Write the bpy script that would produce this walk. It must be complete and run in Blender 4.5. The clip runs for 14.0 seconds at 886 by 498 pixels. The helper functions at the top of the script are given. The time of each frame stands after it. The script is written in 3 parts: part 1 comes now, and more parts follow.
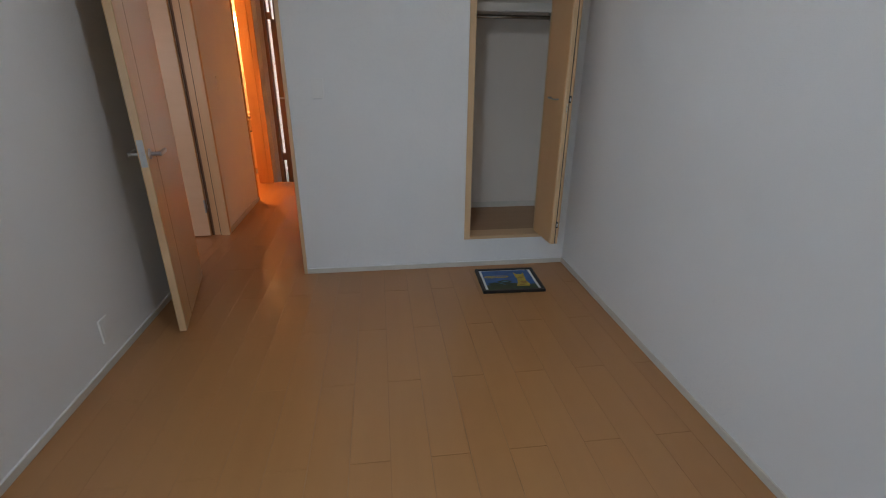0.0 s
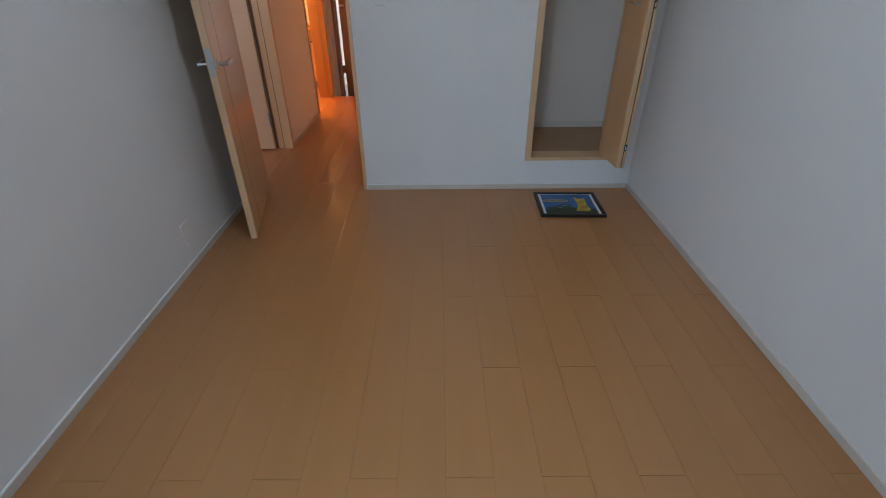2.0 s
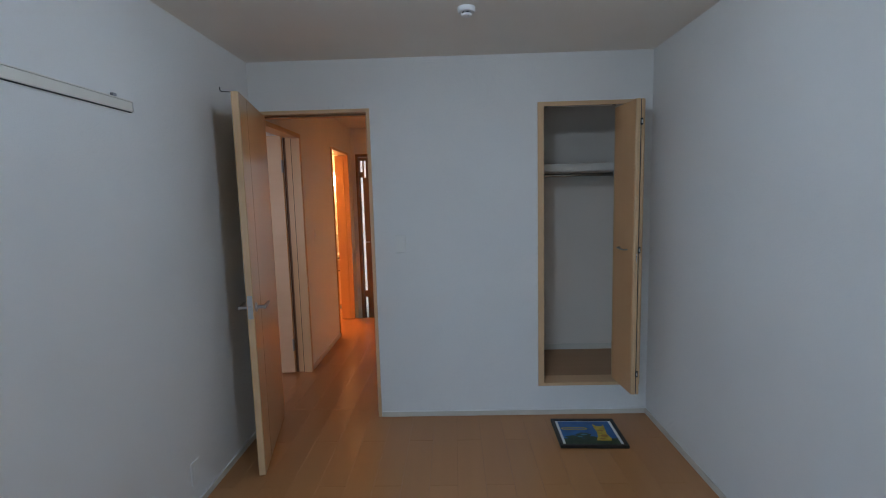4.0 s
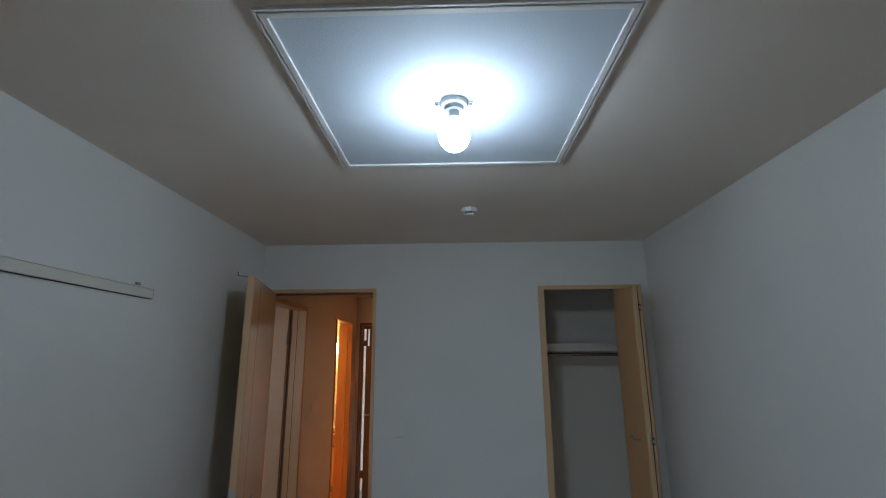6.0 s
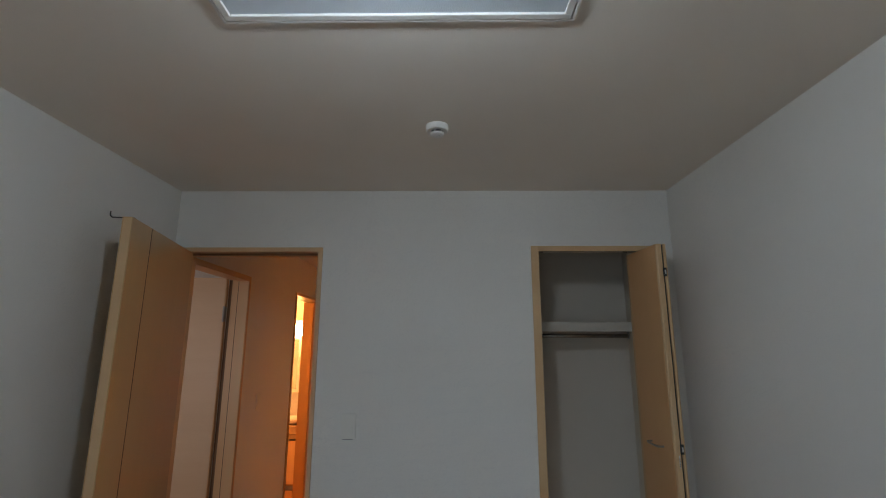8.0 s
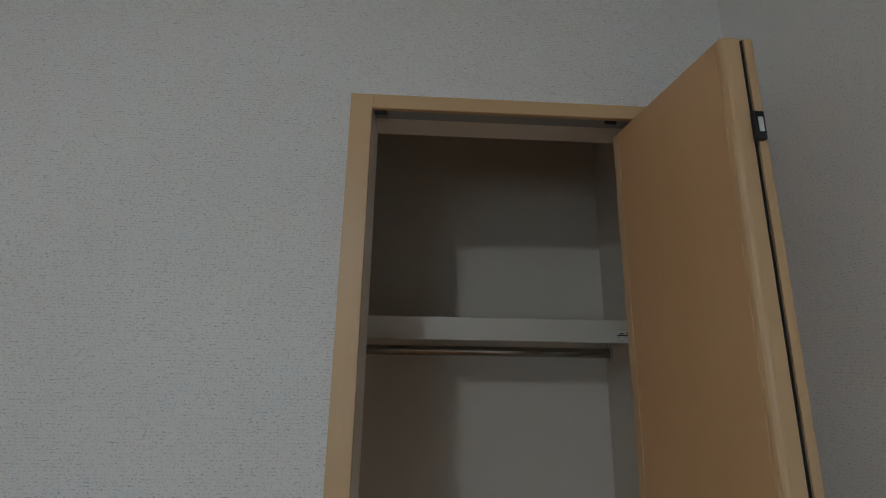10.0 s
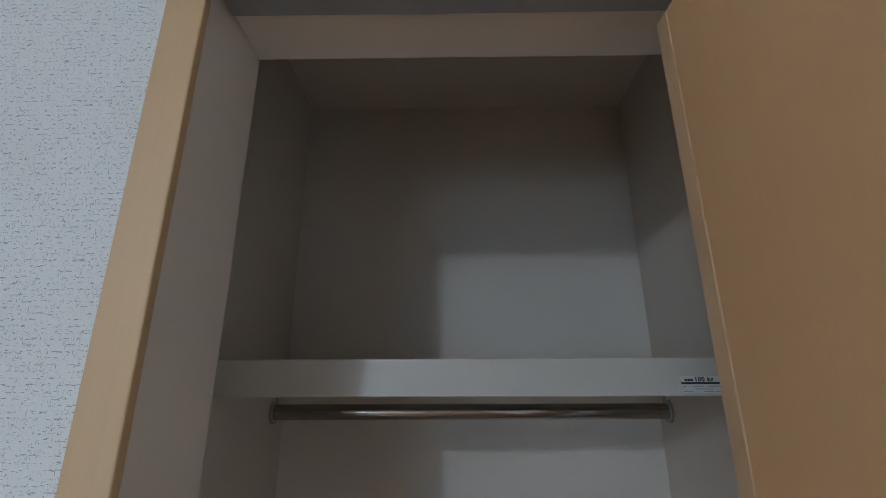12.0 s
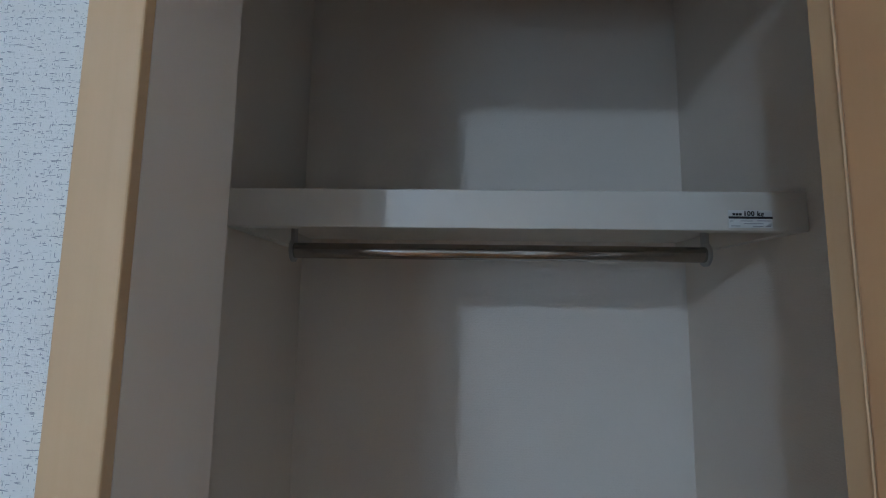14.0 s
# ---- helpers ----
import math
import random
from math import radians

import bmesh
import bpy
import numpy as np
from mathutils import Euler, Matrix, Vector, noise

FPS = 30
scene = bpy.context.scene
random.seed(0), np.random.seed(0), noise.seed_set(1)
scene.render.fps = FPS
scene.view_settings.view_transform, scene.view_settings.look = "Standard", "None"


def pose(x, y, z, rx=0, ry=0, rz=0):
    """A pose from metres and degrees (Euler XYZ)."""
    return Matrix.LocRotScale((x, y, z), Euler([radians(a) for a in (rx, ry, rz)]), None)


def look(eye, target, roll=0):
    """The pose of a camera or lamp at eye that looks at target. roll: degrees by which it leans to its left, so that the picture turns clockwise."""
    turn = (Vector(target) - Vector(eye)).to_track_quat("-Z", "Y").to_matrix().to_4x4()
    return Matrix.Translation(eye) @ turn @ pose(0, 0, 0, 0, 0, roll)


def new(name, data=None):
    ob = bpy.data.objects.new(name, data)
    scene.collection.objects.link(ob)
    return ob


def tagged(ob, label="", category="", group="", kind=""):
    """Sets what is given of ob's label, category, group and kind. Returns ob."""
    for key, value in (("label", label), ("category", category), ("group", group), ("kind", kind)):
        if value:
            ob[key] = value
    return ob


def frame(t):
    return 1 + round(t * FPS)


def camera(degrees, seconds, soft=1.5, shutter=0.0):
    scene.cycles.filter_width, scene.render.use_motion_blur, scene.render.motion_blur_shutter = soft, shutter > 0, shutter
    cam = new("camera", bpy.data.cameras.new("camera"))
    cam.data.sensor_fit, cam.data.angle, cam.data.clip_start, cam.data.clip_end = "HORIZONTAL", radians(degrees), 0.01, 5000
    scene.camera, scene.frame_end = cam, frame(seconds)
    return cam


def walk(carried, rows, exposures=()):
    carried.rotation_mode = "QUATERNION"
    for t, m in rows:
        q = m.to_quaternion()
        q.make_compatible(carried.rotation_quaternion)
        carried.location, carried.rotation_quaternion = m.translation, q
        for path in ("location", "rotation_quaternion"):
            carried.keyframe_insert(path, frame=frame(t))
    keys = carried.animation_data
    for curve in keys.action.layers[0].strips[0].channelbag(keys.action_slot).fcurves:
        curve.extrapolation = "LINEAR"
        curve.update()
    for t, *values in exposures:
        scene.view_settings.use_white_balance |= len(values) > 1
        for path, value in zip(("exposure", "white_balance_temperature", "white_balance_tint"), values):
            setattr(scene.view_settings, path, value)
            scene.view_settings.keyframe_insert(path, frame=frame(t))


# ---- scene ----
cam = camera(87.5, 14.0, soft=1.05)
PATH = [
    (0, (1.29, 0.303, 1.359), (1.54, 2.14, 0.61), 0.5),
    (0.5, (1.278, 0.32, 1.355), (1.406, 2.096, 0.444), 0.5),
    (1, (1.262, 0.305, 1.356), (1.341, 2.048, 0.377), 0.7),
    (1.5, (1.276, 0.299, 1.338), (1.307, 2.023, 0.325), 0.1),
    (2, (1.27, 0.301, 1.349), (1.28, 2.003, 0.299), -0.3),
    (2.5, (1.275, 0.297, 1.339), (1.268, 1.992, 0.277), -0.7),
    (3, (1.288, 0.299, 1.345), (1.264, 2.001, 0.295), -1.3),
    (3.5, (1.295, 0.289, 1.376), (1.256, 2.136, 0.61), -1.6),
    (4, (1.289, 0.225, 1.514), (1.241, 2.212, 1.289), -1.5),
    (4.2, (1.287, 0.198, 1.544), (1.237, 2.198, 1.551), -1.3),
    (6.3, (1.303, 0.188, 1.635), (1.246, 2.131, 2.098), -0.3),
    (6.5, (1.316, 0.189, 1.634), (1.249, 2.132, 2.101), -0.3),
    (7, (1.34, 0.262, 1.63), (1.238, 2.207, 2.085), -0.1),
    (7.5, (1.357, 0.528, 1.603), (1.251, 2.479, 2.027), -0.1),
    (8, (1.416, 0.925, 1.594), (1.393, 2.883, 2.0), 0.1),
    (8.5, (1.541, 1.369, 1.596), (1.61, 3.328, 1.991), 0.3),
    (9, (1.685, 1.811, 1.609), (1.774, 3.769, 1.998), 0.7),
    (9.2, (1.75, 1.978, 1.606), (1.881, 3.933, 2.004), 0.9),
    (11.3, (2.145, 2.912, 1.669), (2.165, 4.828, 2.245), 0.4),
    (11.5, (2.136, 2.92, 1.67), (2.146, 4.833, 2.256), 0.1),
    (12, (2.126, 2.924, 1.673), (2.103, 4.83, 2.278), -0.2),
    (12.5, (2.111, 2.919, 1.68), (2.096, 4.831, 2.265), 0.1),
    (13, (2.114, 2.917, 1.682), (2.09, 4.833, 2.256), 0.6),
    (13.5, (2.106, 2.939, 1.659), (2.087, 4.877, 2.149), 0.5),
    (14, (2.092, 3.004, 1.567), (2.043, 4.99, 1.801), 0.8),
]
walk(cam, [(t, look(eye, target, roll)) for t, eye, target, roll in PATH],
     exposures=[(0.0, 0.03, 7850, 28), (1.0, 0.11, 7550, 28), (2.0, 0.14, 7200, 27), (3.4, 0.17, 6800, 23), (4.2, -0.19, 6800, 23), (6.3, -0.84, 7200, 19),
                (7.2, -0.86, 7600, 20), (8.0, -0.49, 7950, 23), (8.5, -0.28, 8150, 24), (9.2, -0.24, 8250, 24), (11.3, 0.38, 7550, 24), (12.0, 0.66, 7050, 24), (14.0, 0.73, 6350, 21)])

# ---- world, sun, large lights ----
world = bpy.data.worlds.new("world")
scene.world = world
world.use_nodes = True
wn = world.node_tree
sky = wn.nodes.new("ShaderNodeTexSky")
sky.sky_type = "NISHITA"
sky.sun_disc = False
sky.sun_elevation = radians(42)
sky.sun_rotation = radians(30)
wn.nodes["Background"].inputs["Strength"].default_value = 0.1
wn.links.new(sky.outputs["Color"], wn.nodes["Background"].inputs["Color"])

sun_data = bpy.data.lights.new("sun", "SUN")
sun_data.energy, sun_data.angle, sun_data.color = 2.5, radians(0.5), (1.0, 0.95, 0.88)
sun = new("sun", sun_data)
sun.matrix_world = look((1.5, 20, 12), (0.5, 9.5, 2.5))


def area_light(name, eye, target, w, h, power, color):
    data = bpy.data.lights.new(name, "AREA")
    data.shape, data.size, data.size_y, data.energy, data.color = "RECTANGLE", w, h, power, color
    ob = new(name, data)
    ob.matrix_world = look(eye, target)
    return ob


BULB_POWER = 228.0
daylight = area_light("window_daylight", (0.70, -0.44, 1.25), (1.9, 2.2, -0.6), 1.1, 0.9, 9.0, (0.41, 0.72, 1.0))
daylight.data.spread = radians(105)
# unseen light added to brighten the side room's door; its source is assumed
area_light("side_room_fill", (-1.2, 1.28, 1.4), (-1.0, 4.0, 1.0), 1.2, 1.0, 13.5, (0.9, 0.93, 1.0))


def point_light(name, at, power, color, radius):
    data = bpy.data.lights.new(name, "POINT")
    data.energy, data.color, data.shadow_soft_size = power, color, radius
    ob = new(name, data)
    ob.location = at
    return ob


WARM = (1.0, 0.44, 0.13)
point_light("washroom_lamp_light", (-0.62, 6.22, 2.22), 78.0, WARM, 0.09)

# ---- materials ----
MATS = {}


def material(name, color, rough=0.5, metal=0.0, spec=0.5):
    m = bpy.data.materials.new(name)
    m.use_nodes = True
    b = m.node_tree.nodes["Principled BSDF"]
    b.inputs["Base Color"].default_value = (*color, 1)
    b.inputs["Roughness"].default_value = rough
    b.inputs["Metallic"].default_value = metal
    b.inputs["Specular IOR Level"].default_value = spec
    MATS[name] = m
    return m


def mapped_noise(m, scale, detail=3.0, stretch=(1, 1, 1), offset=None):
    nt = m.node_tree
    tc = nt.nodes.new("ShaderNodeTexCoord")
    mp = nt.nodes.new("ShaderNodeMapping")
    mp.inputs["Scale"].default_value = stretch
    nz = nt.nodes.new("ShaderNodeTexNoise")
    nz.inputs["Scale"].default_value = scale
    nz.inputs["Detail"].default_value = detail
    nt.links.new(tc.outputs["Object"], mp.inputs["Vector"])
    if offset is not None:
        nt.links.new(offset, mp.inputs["Location"])
    nt.links.new(mp.outputs["Vector"], nz.inputs["Vector"])
    return nz.outputs["Fac"]


def ramp(m, fac, c0, c1, p0=0.3, p1=0.7):
    r = m.node_tree.nodes.new("ShaderNodeValToRGB")
    r.color_ramp.elements[0].position, r.color_ramp.elements[1].position = p0, p1
    r.color_ramp.elements[0].color, r.color_ramp.elements[1].color = (*c0, 1), (*c1, 1)
    m.node_tree.links.new(fac, r.inputs["Fac"])
    return r.outputs["Color"]


def mixed(m, kind, fac, a, b):
    n = m.node_tree.nodes.new("ShaderNodeMix")
    n.data_type, n.blend_type = "RGBA", kind
    n.inputs[0].default_value = fac
    m.node_tree.links.new(a, n.inputs[6])
    m.node_tree.links.new(b, n.inputs[7])
    return n.outputs[2]


def added(m, op, a, b):
    n = m.node_tree.nodes.new("ShaderNodeMath")
    n.operation = op
    for s, v in ((0, a), (1, b)):
        if isinstance(v, (int, float)):
            n.inputs[s].default_value = v
        else:
            m.node_tree.links.new(v, n.inputs[s])
    return n.outputs[0]


def bumped(m, height, strength, distance):
    n = m.node_tree.nodes.new("ShaderNodeBump")
    n.inputs["Strength"].default_value = strength
    n.inputs["Distance"].default_value = distance
    m.node_tree.links.new(height, n.inputs["Height"])
    m.node_tree.links.new(n.outputs["Normal"], m.node_tree.nodes["Principled BSDF"].inputs["Normal"])


def colored(m, socket, name="Base Color"):
    m.node_tree.links.new(socket, m.node_tree.nodes["Principled BSDF"].inputs[name])


def wallpaper(name, light, dark):
    """Vinyl wallpaper with a woven slub relief: short upright and level dashes."""
    m = material(name, light, 0.75, spec=0.25)
    up = mapped_noise(m, 1.0, 0.0, (1500, 1500, 380))
    level = mapped_noise(m, 1.0, 0.0, (290, 290, 1500))
    rows = m.node_tree.nodes.new("ShaderNodeTexWave")
    rows.bands_direction = "Z"
    rows.inputs["Scale"].default_value, rows.inputs["Distortion"].default_value = 62.0, 1.5
    place = m.node_tree.nodes.new("ShaderNodeTexCoord")
    m.node_tree.links.new(place.outputs["Object"], rows.inputs["Vector"])
    level = added(m, "ADD", level, added(m, "MULTIPLY", added(m, "SUBTRACT", rows.outputs["Fac"], 0.45), 0.17))
    soft = mapped_noise(m, 2.2, 3.0)
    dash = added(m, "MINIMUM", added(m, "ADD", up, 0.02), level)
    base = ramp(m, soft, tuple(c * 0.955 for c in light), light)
    # hollows of the relief darkened in colour too, for the shade in them
    pit_shade = ramp(m, dash, dark, (1, 1, 1), 0.215, 0.29)
    colored(m, mixed(m, "MULTIPLY", 1.0, base, pit_shade))
    bumped(m, added(m, "ADD", up, level), 0.35, 0.0010)
    return m


def stipple(name, light, strength=0.5, grain=190.0, stretch=(1, 1, 1)):
    """Ceiling paper with a coarse stippled relief."""
    m = material(name, light, 0.8, spec=0.25)
    a = mapped_noise(m, grain, 3.0, stretch)
    soft = mapped_noise(m, 1.7, 3.0)
    colored(m, ramp(m, soft, tuple(c * 0.94 for c in light), light))
    bumped(m, a, strength, 0.005)
    return m


def wood(name, c0, c1, rough, along="z", grain=1.0, piecewise=False, coat=0.0, relief=True):
    m = material(name, c0, rough, spec=0.5)
    nt = m.node_tree
    off = None
    info = nt.nodes.new("ShaderNodeObjectInfo")
    if piecewise:
        k = nt.nodes.new("ShaderNodeVectorMath")
        k.operation = "SCALE"
        k.inputs[0].default_value = (37.0, 91.0, 53.0)
        nt.links.new(info.outputs["Random"], k.inputs["Scale"])
        off = k.outputs["Vector"]
    s = {"z": (60, 60, 2.2), "y": (60, 2.2, 60), "x": (2.2, 60, 60)}[along]
    fine = mapped_noise(m, 1.0, 5.0, tuple(v * 4.0 for v in s), off)
    broad = mapped_noise(m, 1.0, 3.0, tuple(v * 0.22 for v in s), off)
    both = added(m, "ADD", added(m, "MULTIPLY", fine, 0.45 * grain), added(m, "MULTIPLY", broad, 0.75))
    col = ramp(m, both, c0, c1, 0.3, 0.85)
    if piecewise:
        tone = ramp(m, info.outputs["Random"], (0.96, 0.955, 0.95), (1.0, 1.0, 1.0), 0.0, 1.0)
        col = mixed(m, "MULTIPLY", 1.0, col, tone)
    colored(m, col)
    if relief:
        wear = mapped_noise(m, 1.6, 1.0, (1, 1, 1), off)
        colored(m, ramp(m, wear, (rough * 0.96,) * 3, (min(1, rough * 1.05),) * 3), "Roughness")
        bumped(m, fine, 0.02, 0.0004)
    nt.nodes["Principled BSDF"].inputs["Coat Weight"].default_value = coat
    nt.nodes["Principled BSDF"].inputs["Coat Roughness"].default_value = 0.15
    return m


def mottled(name, color, rough, amount=0.08, metal=0.0, scale=9.0):
    m = material(name, color, rough, metal)
    n = mapped_noise(m, scale, 4.0)
    colored(m, ramp(m, n, tuple(c * (1 - amount) for c in color), color))
    r = mapped_noise(m, scale * 4, 3.0)
    colored(m, ramp(m, r, (rough * 0.85,) * 3, (min(1.0, rough * 1.2),) * 3), "Roughness")
    return m


def glowing(name, color, strength):
    m = material(name, (0.9, 0.9, 0.9), 0.3)
    b = m.node_tree.nodes["Principled BSDF"]
    b.inputs["Emission Color"].default_value = (*color, 1)
    b.inputs["Emission Strength"].default_value = strength
    return m


def glass(name):
    m = material(name, (0.95, 0.97, 0.97), 0.02)
    m.node_tree.nodes["Principled BSDF"].inputs["Transmission Weight"].default_value = 1.0
    m.node_tree.nodes["Principled BSDF"].inputs["IOR"].default_value = 1.45
    return m


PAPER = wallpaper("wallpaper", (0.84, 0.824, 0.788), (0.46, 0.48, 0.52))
# closet paper darker and warmer, its brownish shade put into the colour
PAPER_CLOSET_SHADE = wallpaper("closet_wallpaper_shade", (0.77, 0.68, 0.59), (0.94, 0.94, 0.94))
CEIL = stipple("ceiling_paper", (0.88, 0.82, 0.745), 0.15)
# white panel tinted blue-grey; the lamp's cool light is put into its colour
HATCH_LAMPLIT = stipple("hatch_panel_lamp_tint", (0.63, 0.705, 0.765), 0.30, 420.0, (1.0, 0.3, 1.0))
FLOOR = wood("floor_beech", (0.450, 0.193, 0.069), (0.492, 0.216, 0.079), 0.305, "y", 0.5, True, 0.2)
SUBFLOOR = mottled("floor_joint", (0.18, 0.093, 0.042), 0.8)
FRAME = wood("frame_maple", (0.65, 0.405, 0.215), (0.71, 0.455, 0.255), 0.38, "z", 0.8)
FRAME_X = wood("frame_maple_level", (0.65, 0.405, 0.215), (0.71, 0.455, 0.255), 0.38, "x", 0.8)
LEAF = wood("door_leaf_sheet", (0.55, 0.325, 0.150), (0.60, 0.355, 0.168), 0.30, "z", 0.4, coat=0.45, relief=False)
BIFOLD = wood("bifold_sheet", (0.71, 0.395, 0.192), (0.76, 0.43, 0.217), 0.38, "z", 0.9)
CLOSETWOOD = wood("closet_floor_sheet", (0.40, 0.215, 0.105), (0.46, 0.255, 0.13), 0.42, "x", 0.8)
CREAM = wood("cream_door_sheet", (0.68, 0.475, 0.31), (0.74, 0.535, 0.36), 0.4, "x", 0.7)
HALLWOOD = wood("entrance_wood", (0.22, 0.11, 0.05), (0.30, 0.16, 0.08), 0.4, "z", 1.0)
GROOVE = mottled("groove_dark", (0.02, 0.012, 0.008), 0.8)
# brown of the strips that stand in for shade in the door frames
SHADE_BROWN = wood("strip_shade_brown", (0.20, 0.11, 0.06), (0.25, 0.14, 0.08), 0.5, "z", 0.6)
SKIRT = mottled("baseboard_vinyl", (0.66, 0.60, 0.51), 0.5)
WHITEP = mottled("white_plastic", (0.78, 0.78, 0.76), 0.4, 0.04)
RAIL = mottled("rail_cream_paint", (0.80, 0.755, 0.67), 0.5, 0.05)
MOULD = mottled("white_moulding", (0.80, 0.79, 0.76), 0.45, 0.05)
LINING = mottled("closet_lining_sheet", (0.87, 0.785, 0.70), 0.6, 0.04)
SHELF = mottled("shelf_laminate", (0.64, 0.595, 0.525), 0.38, 0.05)
STEEL = mottled("brushed_steel", (0.48, 0.475, 0.465), 0.35, 0.1, 1.0, 30.0)
CHROME = mottled("rod_steel", (0.42, 0.39, 0.36), 0.16, 0.1, 1.0, 30.0)
BLACK = mottled("black_plastic", (0.012, 0.012, 0.013), 0.45)
DARKLINE = mottled("dark_line", (0.03, 0.03, 0.03), 0.6)
GREYP = mottled("grey_plastic", (0.35, 0.36, 0.37), 0.5)
BULB = glowing("lamp_bulb_glow", (0.545, 0.793, 1.0), BULB_POWER)
BULBNECK = glowing("lamp_neck_glow", (0.545, 0.793, 1.0), 12.0)
# white plastic greyed; the shade above the bulb is in the colour
SOCKET_SHADE = mottled("socket_shade_plastic", (0.62, 0.64, 0.65), 0.45, 0.05)
WARMGLOW = glowing("warm_bulb_glow", (1.0, 0.6, 0.25), 25.0)
GLASS = glass("window_glass")
INK = mottled("print_ink", (0.02, 0.02, 0.02), 0.6)
SWITCHP = mottled("switch_ivory_plastic", (0.80, 0.78, 0.73), 0.4, 0.04)
# maple jambs turned deep orange, the dim warm light put into their colour
JAMB_WARMDIM = wood("washroom_jamb_warm_dim", (0.50, 0.25, 0.095), (0.56, 0.285, 0.11), 0.38, "z", 0.6)
VANITYWOOD = wood("vanity_wood_sheet", (0.40, 0.24, 0.13), (0.46, 0.28, 0.155), 0.4, "z", 0.6)
STICKER = mottled("sticker_paper", (0.74, 0.74, 0.72), 0.5)
P_BLUE = mottled("print_blue", (0.006, 0.135, 0.42), 0.4, 0.45, scale=14)
P_GREEN = mottled("print_green", (0.015, 0.05, 0.015), 0.4, 0.6, scale=30)
P_YELLOW = mottled("print_yellow", (0.62, 0.42, 0.03), 0.4, 0.4, scale=40)
P_OCHRE = mottled("print_ochre", (0.42, 0.20, 0.02), 0.4, 0.3, scale=60)
P_TEAL = mottled("print_teal", (0.04, 0.22, 0.30), 0.4, 0.3, scale=60)
P_WHITE = mottled("print_white", (0.75, 0.78, 0.8), 0.4)
FRAMEBLK = mottled("frame_black", (0.014, 0.011, 0.009), 0.4, 0.3, scale=30)
EARTH = mottled("outdoor_ground", (0.16, 0.16, 0.13), 0.9, 0.4, scale=0.5)
CERAMIC = mottled("vanity_white", (0.75, 0.74, 0.72), 0.25, 0.03)
MIRROR = material("mirror_silver", (0.9, 0.9, 0.9), 0.02, 1.0)


# ---- building helpers ----
def box(bm, x0, x1, y0, y1, z0, z1, bevel=0.0, seg=2):
    v = [bm.verts.new((x, y, z)) for x in (x0, x1) for y in (y0, y1) for z in (z0, z1)]
    fs = [bm.faces.new([v[i] for i in q]) for q in
          ((0, 1, 3, 2), (4, 6, 7, 5), (0, 4, 5, 1), (2, 3, 7, 6), (0, 2, 6, 4), (1, 5, 7, 3))]
    if bevel:
        edges = list({e for f in fs for e in f.edges})
        bmesh.ops.bevel(bm, geom=edges, offset=bevel, segments=seg, profile=0.5, affect="EDGES")
    return bm


def rod(bm, p0, p1, r0, r1=None, seg=20):
    p0, p1 = Vector(p0), Vector(p1)
    d = p1 - p0
    m = Matrix.Translation((p0 + p1) / 2) @ d.to_track_quat("Z", "Y").to_matrix().to_4x4()
    bmesh.ops.create_cone(bm, cap_ends=True, segments=seg, radius1=r0, radius2=r0 if r1 is None else r1,
                          depth=d.length, matrix=m)
    return bm


def lathe(bm, at, profile, seg=32):
    """Turns (radius, z) pairs round the upright line through at."""
    rings = []
    for r, z in profile:
        if r < 1e-5:
            rings.append([bm.verts.new((at[0], at[1], at[2] + z))])
        else:
            rings.append([bm.verts.new((at[0] + r * math.cos(2 * math.pi * k / seg),
                                        at[1] + r * math.sin(2 * math.pi * k / seg), at[2] + z)) for k in range(seg)])
    for a, b in zip(rings, rings[1:]):
        for k in range(seg):
            n = (k + 1) % seg
            if len(a) == 1 and len(b) > 1:
                bm.faces.new((a[0], b[n], b[k]))
            elif len(b) == 1 and len(a) > 1:
                bm.faces.new((a[k], a[n], b[0]))
            elif len(a) > 1:
                bm.faces.new((a[k], a[n], b[n], b[k]))
    return bm


def mesh_of(name, bm, mat, smooth=False):
    bmesh.ops.recalc_face_normals(bm, faces=bm.faces)
    me = bpy.data.meshes.new(name)
    bm.to_mesh(me)
    bm.free()
    me.materials.append(mat)
    if smooth:
        me.polygons.foreach_set("use_smooth", [True] * len(me.polygons))
        me.set_sharp_from_angle(angle=radians(38))
    return me


def round_edges(bm, pick, r):
    """Rounds the upright edges whose middle pick() names."""
    es = [e for e in bm.edges if abs(e.verts[0].co.z - e.verts[1].co.z) > 0.1 and pick((e.verts[0].co + e.verts[1].co) / 2)]
    bmesh.ops.bevel(bm, geom=es, offset=r, segments=4, profile=0.5, affect="EDGES")


def thing(name, at, label, category, group="", kind=""):
    ob = new(name)
    ob.empty_display_size = 0.05
    ob.location = at
    return tagged(ob, label, category, group, kind)


def part(name, bm, mat, parent, label="", smooth=False):
    ob = new(name, mesh_of(name, bm, mat, smooth))
    ob.parent = parent
    if parent.type == "EMPTY":
        ob.matrix_parent_inverse = Matrix.Translation(parent.location).inverted()
    if label:
        ob["label"] = label
    return ob


def setting(name, bm, mat, label, category, smooth=False):
    return tagged(new(name, mesh_of(name, bm, mat, smooth)), label, category, kind="structure")


def nb():
    return bmesh.new()


def boxes(*rows, bevel=0.0):
    bm = nb()
    for r in rows:
        box(bm, *r, bevel=bevel)
    return bm


# ---- plan (metres) ----
XL, XR = -0.024, 2.580          # left and right wall faces
YB, YF = -0.40, 3.295          # window wall and door wall faces
H = 2.404                      # ceiling
T = 0.12                       # wall thickness
YH = YF + T                    # hall side of the door wall
DX0, DX1, DZ = 0.010, 0.752, 2.086     # rough door opening
